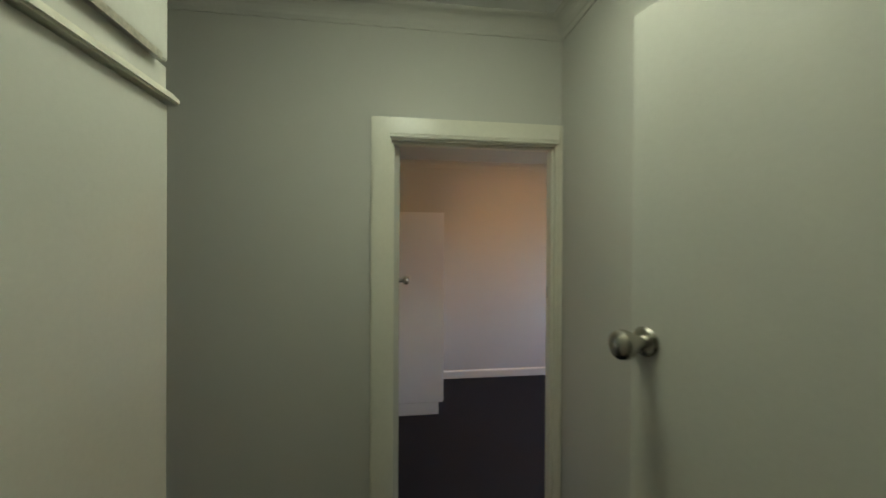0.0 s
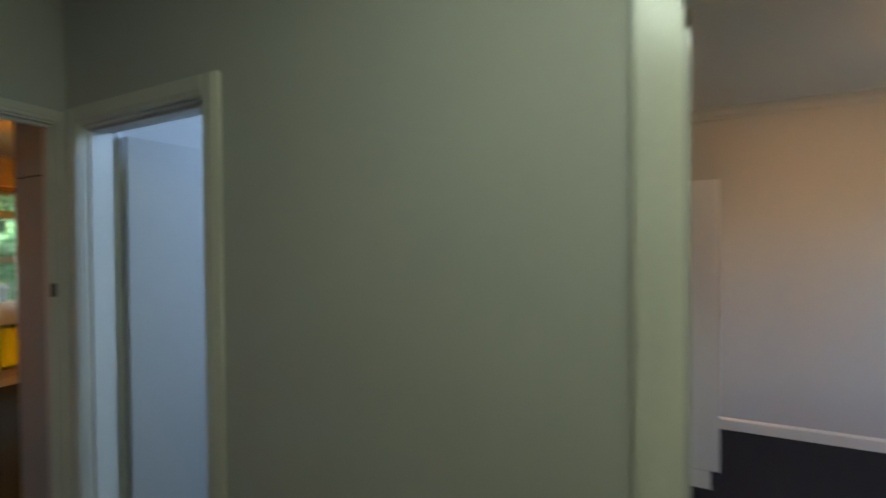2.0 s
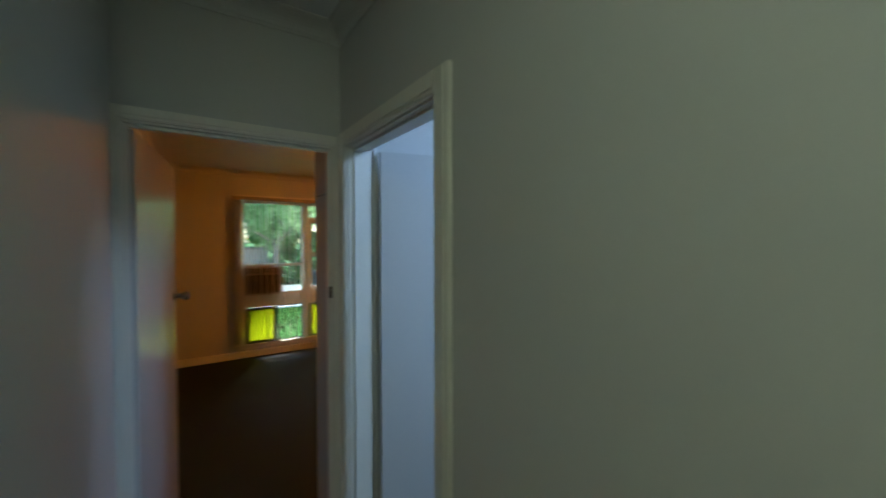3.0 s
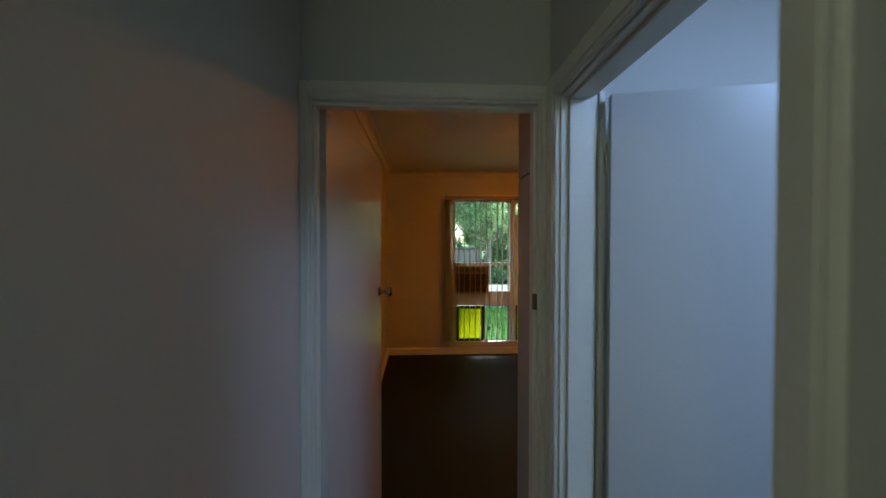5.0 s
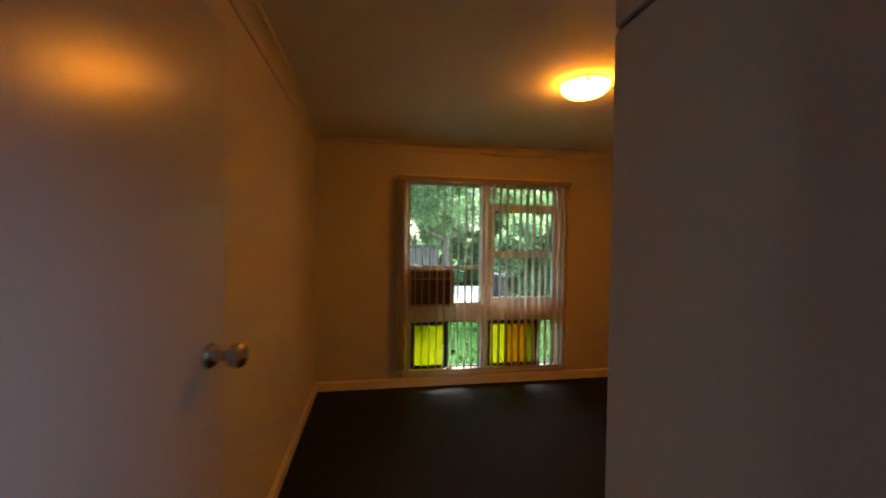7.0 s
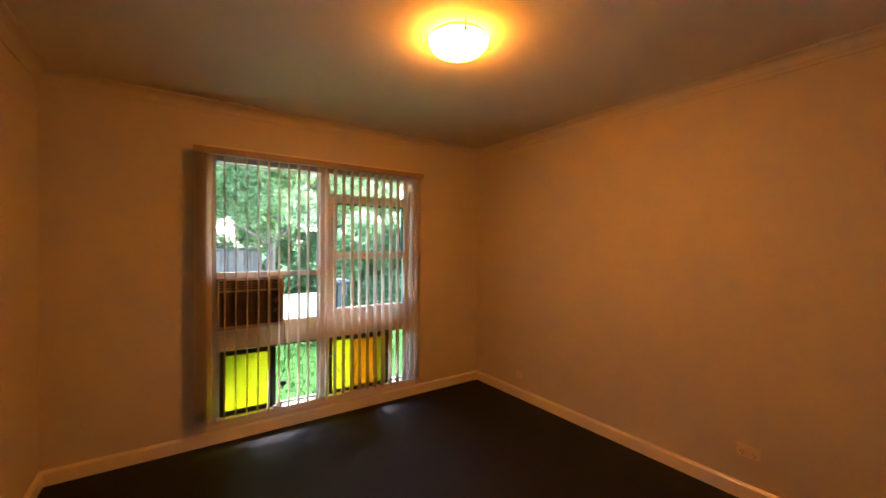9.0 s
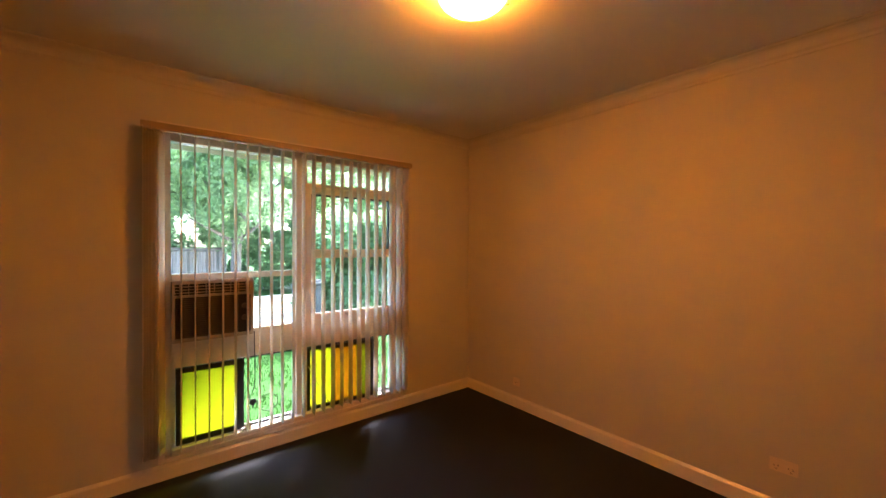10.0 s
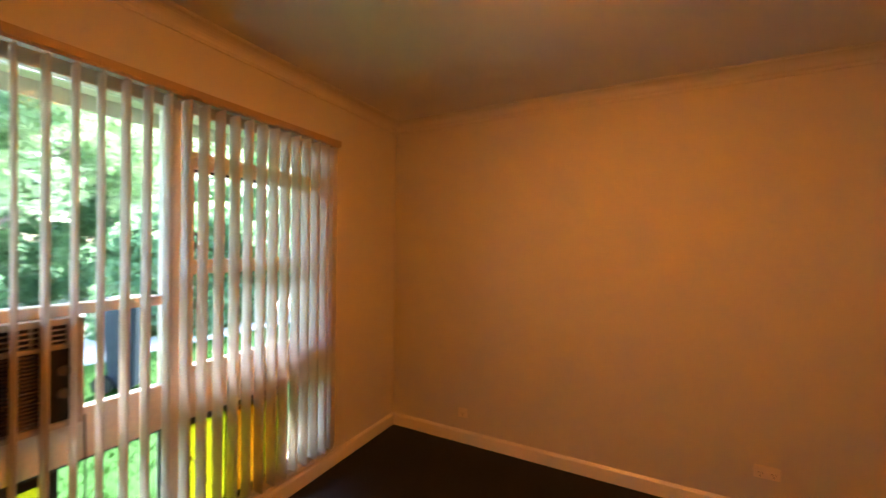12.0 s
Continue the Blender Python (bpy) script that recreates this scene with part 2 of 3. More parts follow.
def skirting(name, axis, face, side, lo, hi, h=0.095, t=0.020):
    """A board whose top edge is splayed back towards the wall."""
    prof = ((0.0, 0.0), (t, 0.0), (t, h - 0.016), (t - 0.002, h - 0.012), (0.008, h - 0.001), (0.006, h), (0.0, h))
    bm = bmesh.new()
    ends = []
    for along in (lo, hi):
        ends.append([bm.verts.new((along, face + side * d, z) if axis == "x" else (face + side * d, along, z)) for d, z in prof])
    a, b = ends
    for k in range(len(prof)):
        n = (k + 1) % len(prof)
        bm.faces.new((a[k], a[n], b[n], b[k]))
    bm.faces.new(a)
    bm.faces.new(b)
    return structure(name, bm, TRIM, "cream painted timber skirting board", "skirting")


skirting("baseboard_bedroom_north", "x", 4.0, -1, -0.91, 2.58)
skirting("baseboard_bedroom_east", "y", 2.56, -1, 0.45, 3.984)
skirting("baseboard_bedroom_west", "y", -0.91, 1, 0.12, 3.984)
skirting("baseboard_second_east", "y", 2.86, -1, -5.5, -2.2)
skirting("baseboard_second_south", "x", -5.5, 1, 0.1, 2.844)
skirting("baseboard_hall_east", "y", 0.0, -1, -2.20, -0.95)
skirting("baseboard_passage_west", "y", -0.86, 1, -1.30, -0.02)


# ---- doors ----
def knob(bm_parent, x, y, z, side, name="knob"):
    """A round knob on a rose, sticking out along the leaf's own y."""
    m = pose(x, y, z, -90 if side > 0 else 90)
    bm = bmesh.new()
    lathe(bm, [(0.001, 0), (0.027, 0), (0.029, 0.004), (0.025, 0.010), (0.014, 0.014), (0.0115, 0.034), (0.016, 0.041), (0.025, 0.048), (0.0285, 0.060), (0.027, 0.070), (0.020, 0.077), (0.010, 0.0795), (0.001, 0.080)], m)
    ob = part(name, bm, NICKEL, bm_parent, "round satin nickel door knob", True)
    bm = bmesh.new()
    lathe(bm, [(0.001, 0.0801), (0.004, 0.0801), (0.004, 0.0815), (0.001, 0.0815)], m, 12)
    part("lock_button", bm, STEEL, ob)
    return ob


def door(name, label, origin, turn, width, swing, leaf_w, knob_z, hinge_left, arch=0.05, wall_t=0.1, head=2.04, sides=(1, 1), leaf_in=0.1, shift=0.0, strike=None):
    """A frame whose opening starts at the origin and runs along its own x; its own +y goes through the wall.
    The leaf hangs on the far face and swings into +y. sides: which of the low and high architraves are whole."""
    d = thing(name, label, "door", pose(*origin, 0, 0, turn), kind="structure")
    w = width
    for nm, dims in (("jamb", (-0.015, 0.012, -0.004, wall_t + 0.004, 0, head + 0.012)), ("jamb", (w - 0.012, w + 0.015, -0.004, wall_t + 0.004, 0, head + 0.012)),
                     ("jamb", (0.012, w - 0.012, -0.004, wall_t + 0.004, head - 0.012, head + 0.012))):
        piece(nm, dims, TRIM, d, 0.002)
    for dims in ((0.012, 0.024, 0.02, 0.058, 0, head - 0.024), (w - 0.024, w - 0.012, 0.02, 0.058, 0, head - 0.024), (0.012, w - 0.012, 0.02, 0.058, head - 0.024, head - 0.012)):
        piece("stop_bead", dims, TRIM, d, 0.002)
    for y0, y1, ybead in ((-0.020, 0.0, -0.026), (wall_t, wall_t + 0.018, wall_t + 0.018)):
        lo, hi = arch * sides[0], arch * sides[1]
        for x0, x1 in ((-lo, 0.004), (w - 0.004, w + hi)):
            bm = bmesh.new()
            box(bm, x0, x1, y0, y1, 0, head + arch, 0.004)
            box(bm, x0 + 0.006, x1 - 0.014, min(ybead, ybead + 0.008), max(ybead, ybead + 0.008), 0, head + arch - 0.006, 0.003)
            part("architrave", bm, TRIM, d)
        bm = bmesh.new()
        box(bm, 0.004, w - 0.004, y0 - 0.001, y1 - 0.001, head - 0.004, head + arch, 0.004)
        box(bm, 0.004, w - 0.004, min(ybead, ybead + 0.008), max(ybead, ybead + 0.008), head + 0.010, head + arch - 0.006, 0.003)
        part("architrave", bm, TRIM, d)
    hx = 0.014 + shift if hinge_left else w - 0.014 - shift
    s = 1 if hinge_left else -1
    bm = bmesh.new()
    box(bm, 0.003 * s, leaf_w * s, -0.036, 0.0, 0.012, head - 0.016, 0.002)
    leaf = part("leaf", bm, DOOR, d, "flush painted door leaf standing open")
    leaf.matrix_basis = pose(hx, wall_t - 0.004 + leaf_in - 0.1, 0, 0, 0, swing * s)
    kx = (leaf_w - 0.065) * s
    knob(leaf, kx, 0.0, knob_z, 1)
    knob(leaf, kx, -0.036, knob_z, -1)
    piece("latch_plate", ((leaf_w - 0.002) * s, (leaf_w + 0.0015) * s, -0.029, -0.007, knob_z - 0.028, knob_z + 0.028), NICKEL, leaf)
    for hz in (0.22, 1.83):
        bm = bmesh.new()
        for k in range(5):
            rod(bm, (0, 0.006, hz - 0.045 + k * 0.0185), (0, 0.006, hz - 0.045 + k * 0.0185 + 0.0165), 0.0065)
        rod(bm, (0, 0.006, hz - 0.048), (0, 0.006, hz + 0.05), 0.0045)
        part("hinge", bm, STEEL, leaf)
    sx = w - 0.0125 if hinge_left else 0.0125
    y0, y1, sz = strike or (wall_t - 0.036, wall_t - 0.006, knob_z)
    out = 0.0125 if strike else 0.0015
    piece("strike_plate", (sx - out, sx + 0.0015, y0, y1, sz - 0.028, sz + 0.028), AC_GRILLE if strike else STEEL, d, 0.001 if strike else 0.0, "dull metal strike plate")
    if leaf_in > 0.1:
        # the rebate that carries the hinges, between the stop and the leaf
        piece("jamb", (-0.013, 0.006, wall_t + 0.027, wall_t + leaf_in - 0.106, 0, head + 0.01), TRIM, d, 0.002)
    return d


# own x runs along the wall, own y points into the far room
door("door_1", "open cream flush door to the second bedroom", (0, -2.265, 0), -90, 0.785, 90, 0.765, 1.36, True, arch=0.085, sides=(0.9, 0.2), head=2.06)
door("door_2", "open cream flush door to the bathroom", (0, -0.105, 0), -90, 0.785, 76, 0.765, 1.3, True, arch=0.068, sides=(1, 1), leaf_in=0.152)
door("door_3", "open cream flush door to the front bedroom", (-0.838, 0, 0), 0, 0.808, 83, 0.90, 1.272, True, arch=0.045, sides=(0.65, 0.7), head=2.055, shift=-0.012, strike=(0.004, 0.022, 1.345))


def entry_door():
    d = thing("door_4", "open cream flush door with round nickel knob", "door", pose(-1.84, -2.985, 0, 0, 0, 15.6), kind="structure")
    leaf = piece("leaf", (0, 0.872, -0.036, 0, 0.012, 2.04), DOOR, d, 0.002)
    knob(leaf, 0.838, 0.0, 1.397, 1)
    knob(leaf, 0.838, -0.036, 1.397, -1)
    for hz in (0.22, 1.83):
        bm = bmesh.new()
        rod(bm, (-0.006, 0.0, hz - 0.05), (-0.006, 0.0, hz + 0.05), 0.0065)
        part("hinge", bm, STEEL, leaf)


entry_door()


# ---- hall: linen cupboard ----
def linen_cupboard():
    t = thing("linen_cupboard", "tall cream built-in linen cupboard with overhead doors", "cupboard", pose(-1.385, -1.845, 0))
    piece("body", (-0.48, 0.485, 0.02, 0.545, 0, HC - 0.001), DOOR, t)
    piece("lower_door", (-0.475, 0.482, 0.0, 0.018, 0.08, 1.848), DOOR, t, 0.002)
    piece("upper_door", (-0.475, 0.482, 0.0, 0.018, 1.930, HC - 0.02), DOOR, t, 0.002)
    bm = bmesh.new()
    box(bm, -0.475, 0.497, -0.016, 0.019, 1.850, 1.866, 0.004)
    box(bm, -0.475, 0.492, -0.008, 0.019, 1.866, 1.872, 0.002)
    part("moulding", bm, TRIM, t, "projecting cream rail moulding")
    piece("rail_panel", (-0.475, 0.482, 0.002, 0.018, 1.873, 1.921), DOOR, t, 0.002)
    bm = bmesh.new()
    box(bm, -0.475, 0.442, -0.012, -0.001, 1.926, 1.930)
    box(bm, -0.475, 0.442, -0.012, -0.010, 1.916, 1.926)
    part("finger_pull", bm, STEEL, t, "dark metal finger-pull strip")


linen_cupboard()


# ---- lamps ----
def oyster_light(label, x, y, zc, shade, r=0.15, deep=0.0):
    t = thing("ceiling_light", label, "ceiling light", pose(x, y, zc))
    bm = bmesh.new()
    lathe(bm, [(0.001, 0), (r * 0.93, 0), (r * 0.93, -0.012), (r * 0.88, -0.020), (0.001, -0.020)])
    part("base_plate", bm, BRASS, t, "thin brass-coloured base ring", True)
    bm = bmesh.new()
    prof = [(0.001, -0.092 - deep)]
    for k in range(1, 9):
        a = k / 8
        prof.append((r * math.sin(a * 1.45) / math.sin(1.45), -0.092 - deep + (0.066 + deep) * (a ** 2.2)))
    prof += [(r * 1.01, -0.022), (r * 0.95, -0.0215), (0.001, -0.0212)]
    lathe(bm, prof, n=40)
    part("shade", bm, shade, t, "lit frosted glass dish", True)
    for k in range(4):
        a = math.pi / 4 + k * math.pi / 2 + 0.35
        c, s = math.cos(a), math.sin(a)
        bm = bmesh.new()
        rod(bm, (c * (r + 0.008), s * (r + 0.008), -0.040), (c * (r + 0.008), s * (r + 0.008), 0.0), 0.0045)
        lathe(bm, [(0.001, -0.048), (0.007, -0.046), (0.0085, -0.040), (0.007, -0.034), (0.001, -0.033)], Matrix.Translation((c * (r + 0.006), s * (r + 0.006), 0)), 12)
        part("clip", bm, BRASS, t, "small brass clip", True)
    return t


oyster_light("lit frosted glass oyster light with brass clips", 0.95, 2.23, BC, SHADE)
oyster_light("lit frosted oyster light on a white ceiling", 1.52, -3.88, AC, SHADE_A, 0.16)
oyster_light("lit frosted oyster light on the hall ceiling", -1.0, -2.4, HC, SHADE_H, 0.15, 0.075)


# ---- second bedroom: wardrobe ----
def low_wardrobe():
    t = thing("wardrobe", "white laminate wardrobe with a recessed kickboard", "wardrobe", pose(2.375, -2.48, 0))
    piece("end_panel", (-0.485, -0.467, -0.30, 0.279, 0.115, 1.905), WHITE, t, 0.0015)
    piece("end_panel", (-0.485, -0.467, -0.255, 0.279, 0, 0.113), WHITE, t, 0.0015)
    piece("top", (-0.465, 0.484, -0.28, 0.279, 1.885, 1.904), WHITE, t, 0.0015)
    piece("body", (-0.465, 0.484, -0.278, 0.279, 0.115, 1.883), WHITE, t)
    piece("kickboard", (-0.465, 0.484, -0.255, -0.24, 0, 0.113), WHITE, t)
    for k in range(2):
        x0 = -0.465 + k * 0.476
        dr = piece("wardrobe_door", (x0, x0 + 0.473, -0.279, -0.281, 0.12, 1.90), WHITE, t, 0.002)
        bm = bmesh.new()
        lathe(bm, [(0.001, 0), (0.006, 0), (0.006, 0.012), (0.014, 0.018), (0.012, 0.026), (0.001, 0.028)], pose(x0 + (0.43 if k == 0 else 0.043), -0.279, 1.0, 90), 16)
        part("handle", bm, NICKEL, dr, "", True)


low_wardrobe()


# ---- front bedroom: built-in robe beside the door ----
def built_in_robe():
    t = thing("built_in_wardrobe", "cream painted built-in wardrobe beside the bedroom door", "wardrobe", pose(0, 0.1, 0))
    piece("body", (0.046, 2.558, 0.0, 0.43, 0, BC - 0.09), DOOR, t)
    piece("end_panel", (0.028, 0.045, 0.022, 0.445, 0.0, 1.862), DOOR, t, 0.002)
    piece("overhead_panel", (0.028, 0.045, 0.022, 0.445, 1.870, BC - 0.001), DOOR, t, 0.002)
    piece("shadow_gap", (0.034, 0.045, 0.022, 0.441, 1.863, 1.869), DARK, t)
    for k in range(3):
        x0 = 0.05 + k * 0.837
        for z0, z1, n in ((0.08, 1.860, "lower_door"), (1.873, BC - 0.09, "overhead_door")):
            dr = piece(n, (x0, x0 + 0.832, 0.431, 0.446, z0, z1), DOOR, t, 0.002)
            bm = bmesh.new()
            lathe(bm, [(0.001, 0), (0.006, 0), (0.006, 0.012), (0.014, 0.018), (0.012, 0.026), (0.001, 0.028)], pose(x0 + 0.77, 0.446, z0 + (0.95 if z0 < 1 else 0.06), -90), 16)
            part("handle", bm, NICKEL, dr, "", True)


built_in_robe()


# ---- front bedroom: window ----
def window():
    t = thing("window_1", "large cream timber window with yellow and clear lower panes", "window", kind="structure")

    def bar(name, x0, x1, z0, z1, y0=4.02, y1=4.10, material=FRAME, bevel=0.004, label=""):
        return piece(name, (x0, x1, y0, y1, z0, z1), material, t, bevel, label)

    def pane(x0, x1, z0, z1, material=GLASS, y=4.062, label=""):
        bm = bmesh.new()
        box(bm, x0, x1, y, y + 0.004, z0, z1)
        ob = part("pane", bm, material, t, label)
        if material is GLASS:
            ob.visible_shadow = False
        return ob
    # outer frame and sill
    bar("window_frame", WX0, 0.028, WZ0, WZ1)
    bar("window_frame", 1.672, WX1, WZ0, WZ1)
    bar("window_frame", 0.029, 1.671, 2.12, WZ1)
    bar("window_sill", 0.029, 1.671, WZ0, 0.170, 3.985, 4.12)
    bar("mullion", 0.806, 0.888, 0.171, 2.119, 4.015, 4.105)
    # inner reveal beads
    bar("architrave", WX0 - 0.035, WX0, WZ0 - 0.03, WZ1 + 0.03, 3.982, 4.018, FRAME, 0.003)
    bar("architrave", WX1, WX1 + 0.035, WZ0 - 0.03, WZ1 + 0.03, 3.982, 4.018, FRAME, 0.003)
    bar("architrave", WX0, WX1, WZ1, WZ1 + 0.03, 3.982, 4.018, FRAME, 0.003)
    bar("architrave", WX0, WX1, WZ0 - 0.03, WZ0 - 0.001, 3.982, 4.018, FRAME, 0.003)
    # left light
    bar("transom", 0.029, 0.805, 1.235, 1.275)
    pane(0.029, 0.805, 1.276, 2.119)
    bar("post", 0.492, 0.512, 0.872, 1.234, 4.03, 4.09)
    pane(0.513, 0.805, 0.872, 1.234)
    bar("spandrel_panel", 0.029, 0.805, 0.672, 0.871, 4.035, 4.085, FRAME, 0.003)
    # right light with the sash
    bar("transom", 0.889, 1.671, 1.915, 1.945)
    pane(0.889, 1.671, 1.946, 2.119)
    for dims in ((0.890, 0.925, 0.885, 1.913), (1.635, 1.670, 0.885, 1.913), (0.926, 1.634, 1.868, 1.913), (0.926, 1.634, 1.362, 1.432), (0.926, 1.634, 0.885, 0.925)):
        bar("sash_rail", *dims, 4.03, 4.08)
    bar("sash_lip", 0.926, 1.634, 1.392, 1.402, 4.022, 4.029, FRAME, 0.001)
    for dims in ((0.926, 0.936, 1.433, 1.867), (1.624, 1.634, 1.433, 1.867), (0.937, 1.623, 1.855, 1.867)):
        bar("sash_seal", *dims, 4.05, 4.075, BLACK, 0.0)
    pane(0.926, 1.634, 1.433, 1.867)
    pane(0.926, 1.634, 0.926, 1.361)
    for x, z in ((1.215, 1.405), (1.215, 0.905)):
        bm = bmesh.new()
        box(bm, x - 0.012, x + 0.012, 4.014, 4.029, z - 0.006, z + 0.006, 0.002)
        rod(bm, (x, 4.016, z), (x, 4.000, z - 0.018), 0.005)
        part("sash_catch", bm, STEEL, t)
    bar("spandrel_panel", 0.889, 1.671, 0.672, 0.884, 4.035, 4.085, FRAME, 0.003)
    # bottom lights: black framed sheets and clear glass
    def black_frame(x0, x1, z0, z1, w, y0, y1):
        for dims in ((x0, x0 + w, z0, z1), (x1 - w, x1, z0, z1), (x0 + w, x1 - w, z1 - w, z1), (x0 + w, x1 - w, z0, z0 + w)):
            bar("black_frame", *dims, y0, y1, BLACK, 0.003)
    black_frame(0.052, 0.442, 0.172, 0.668, 0.034, 4.028, 4.056)
    pane(0.086, 0.408, 0.206, 0.634, YELLOW, 4.042, "translucent yellow-green plastic sheet")
    bar("jamb_strip", 0.029, 0.051, 0.171, 0.671, 4.035, 4.085)
    black_frame(0.444, 0.804, 0.172, 0.668, 0.010, 4.05, 4.075)
    pane(0.454, 0.794, 0.182, 0.658)
    black_frame(0.892, 1.460, 0.172, 0.668, 0.026, 4.030, 4.058)
    pane(0.918, 1.434, 0.198, 0.642, YELLOW, 4.044, "translucent yellow-green plastic sheet")
    black_frame(1.080, 1.462, 0.176, 0.664, 0.030, 4.000, 4.026)
    pane(1.110, 1.300, 0.206, 0.634, AMBER, 4.012, "translucent amber plastic sheet")
    pane(1.300, 1.432, 0.206, 0.634, YELLOW, 4.012, "translucent yellow-green plastic sheet")
    black_frame(1.464, 1.668, 0.172, 0.668, 0.010, 4.05, 4.075)
    pane(1.474, 1.658, 0.182, 0.658)
    bm = bmesh.new()
    rod(bm, (0.90, 4.024, 0.52), (1.07, 4.024, 0.20), 0.004)
    part("stay_bar", bm, STEEL, t)


window()


def air_conditioner():
    t = thing("air_conditioner", "aged beige window air conditioner with brown grille", "air conditioner", pose(0.26, 4.0, 0.85))
    piece("casing", (-0.229, 0.229, -0.02, 0.42, 0, 0.384), AC_BODY, t, 0.006)
    bm = bmesh.new()
    for dims in ((-0.232, 0.232, 0.364, 0.386), (-0.232, 0.232, 0.278, 0.294), (-0.232, 0.232, -0.002, 0.020), (-0.232, -0.216, 0.0, 0.386), (0.216, 0.232, 0.0, 0.386)):
        box(bm, dims[0], dims[1], -0.052, -0.021, dims[2], dims[3], 0.004)
    part("front_bezel", bm, AC_BODY, t)
    piece("vent_backing", (-0.215, 0.215, -0.027, -0.0205, 0.295, 0.363), DARK, t)
    for k in range(3):
        z = 0.307 + k * 0.019
        piece("vent_louvre", (-0.215, 0.215, -0.046, -0.028, z, z + 0.004), AC_BODY, t)
    for k in range(9):
        x = -0.19 + k * 0.0475
        piece("vent_divider", (x - 0.002, x + 0.002, -0.044, -0.0275, 0.296, 0.362), AC_BODY, t)
    piece("grille_backing", (-0.215, 0.135, -0.028, -0.0205, 0.021, 0.277), DARK, t)
    for k in range(19):
        z = 0.026 + k * 0.0132
        piece("grille_slat", (-0.215, 0.135, -0.046, -0.029, z, z + 0.006), AC_GRILLE, t)
    piece("control_panel", (0.139, 0.215, -0.045, -0.0205, 0.021, 0.277), BLACK, t, 0.003, "dark control panel")
    for z in (0.20, 0.12):
        bm = bmesh.new()
        lathe(bm, [(0.001, 0), (0.019, 0), (0.017, 0.014), (0.001, 0.015)], pose(0.177, -0.045, z, 90), 18)
        part("dial", bm, AC_GRILLE, t, "", True)


air_conditioner()


def cable(name, label, pts, r, m, category="cable"):
    cu = bpy.data.curves.new(name, "CURVE")
    cu.dimensions, cu.bevel_depth, cu.bevel_resolution = "3D", r, 2
    sp = cu.splines.new("NURBS")
    sp.points.add(len(pts) - 1)
    for p, q in zip(sp.points, pts):
        p.co = (*q, 1)
    sp.use_endpoint_u, sp.order_u = True, 4
    cu.materials.append(m)
    return tagged(new(name, cu), label, category)


loop = [(0.505, 3.985, 0.86), (0.51, 3.985, 0.62), (0.515, 3.99, 0.44), (0.47, 3.99, 0.40), (0.46, 3.985, 0.36), (0.50, 3.985, 0.34)]
loop += [(0.60 + 0.075 * math.cos(a), 3.985, 0.335 + 0.07 * math.sin(a)) for a in (2.4, 1.4, 0.4, -0.6, -1.6, -2.6, -3.5)] + [(0.50, 3.99, 0.36), (0.46, 3.99, 0.31)]
cord = cable("appliance_cord", "black appliance cord looped in front of the glass", loop, 0.0035, BLACK)
bm = bmesh.new()
box(bm, 0.475, 0.515, 3.968, 3.994, 0.345, 0.385, 0.006)
rod(bm, (0.495, 3.981, 0.345), (0.495, 3.983, 0.315), 0.008, 0.004)
tagged(part("plug", bm, BLACK), "black three-pin plug hanging on its cord", "plug")
for x in (0.46, 1.20):
    bm = bmesh.new()
    box(bm, x - 0.035, x + 0.035, 3.99, 4.022, 0.171, 0.185, 0.003)
    box(bm, x - 0.01, x + 0.03, 3.995, 4.018, 0.185, 0.215, 0.004)
    tagged(part("window_latch", bm, STEEL), "small metal latch on the window sill", "latch")


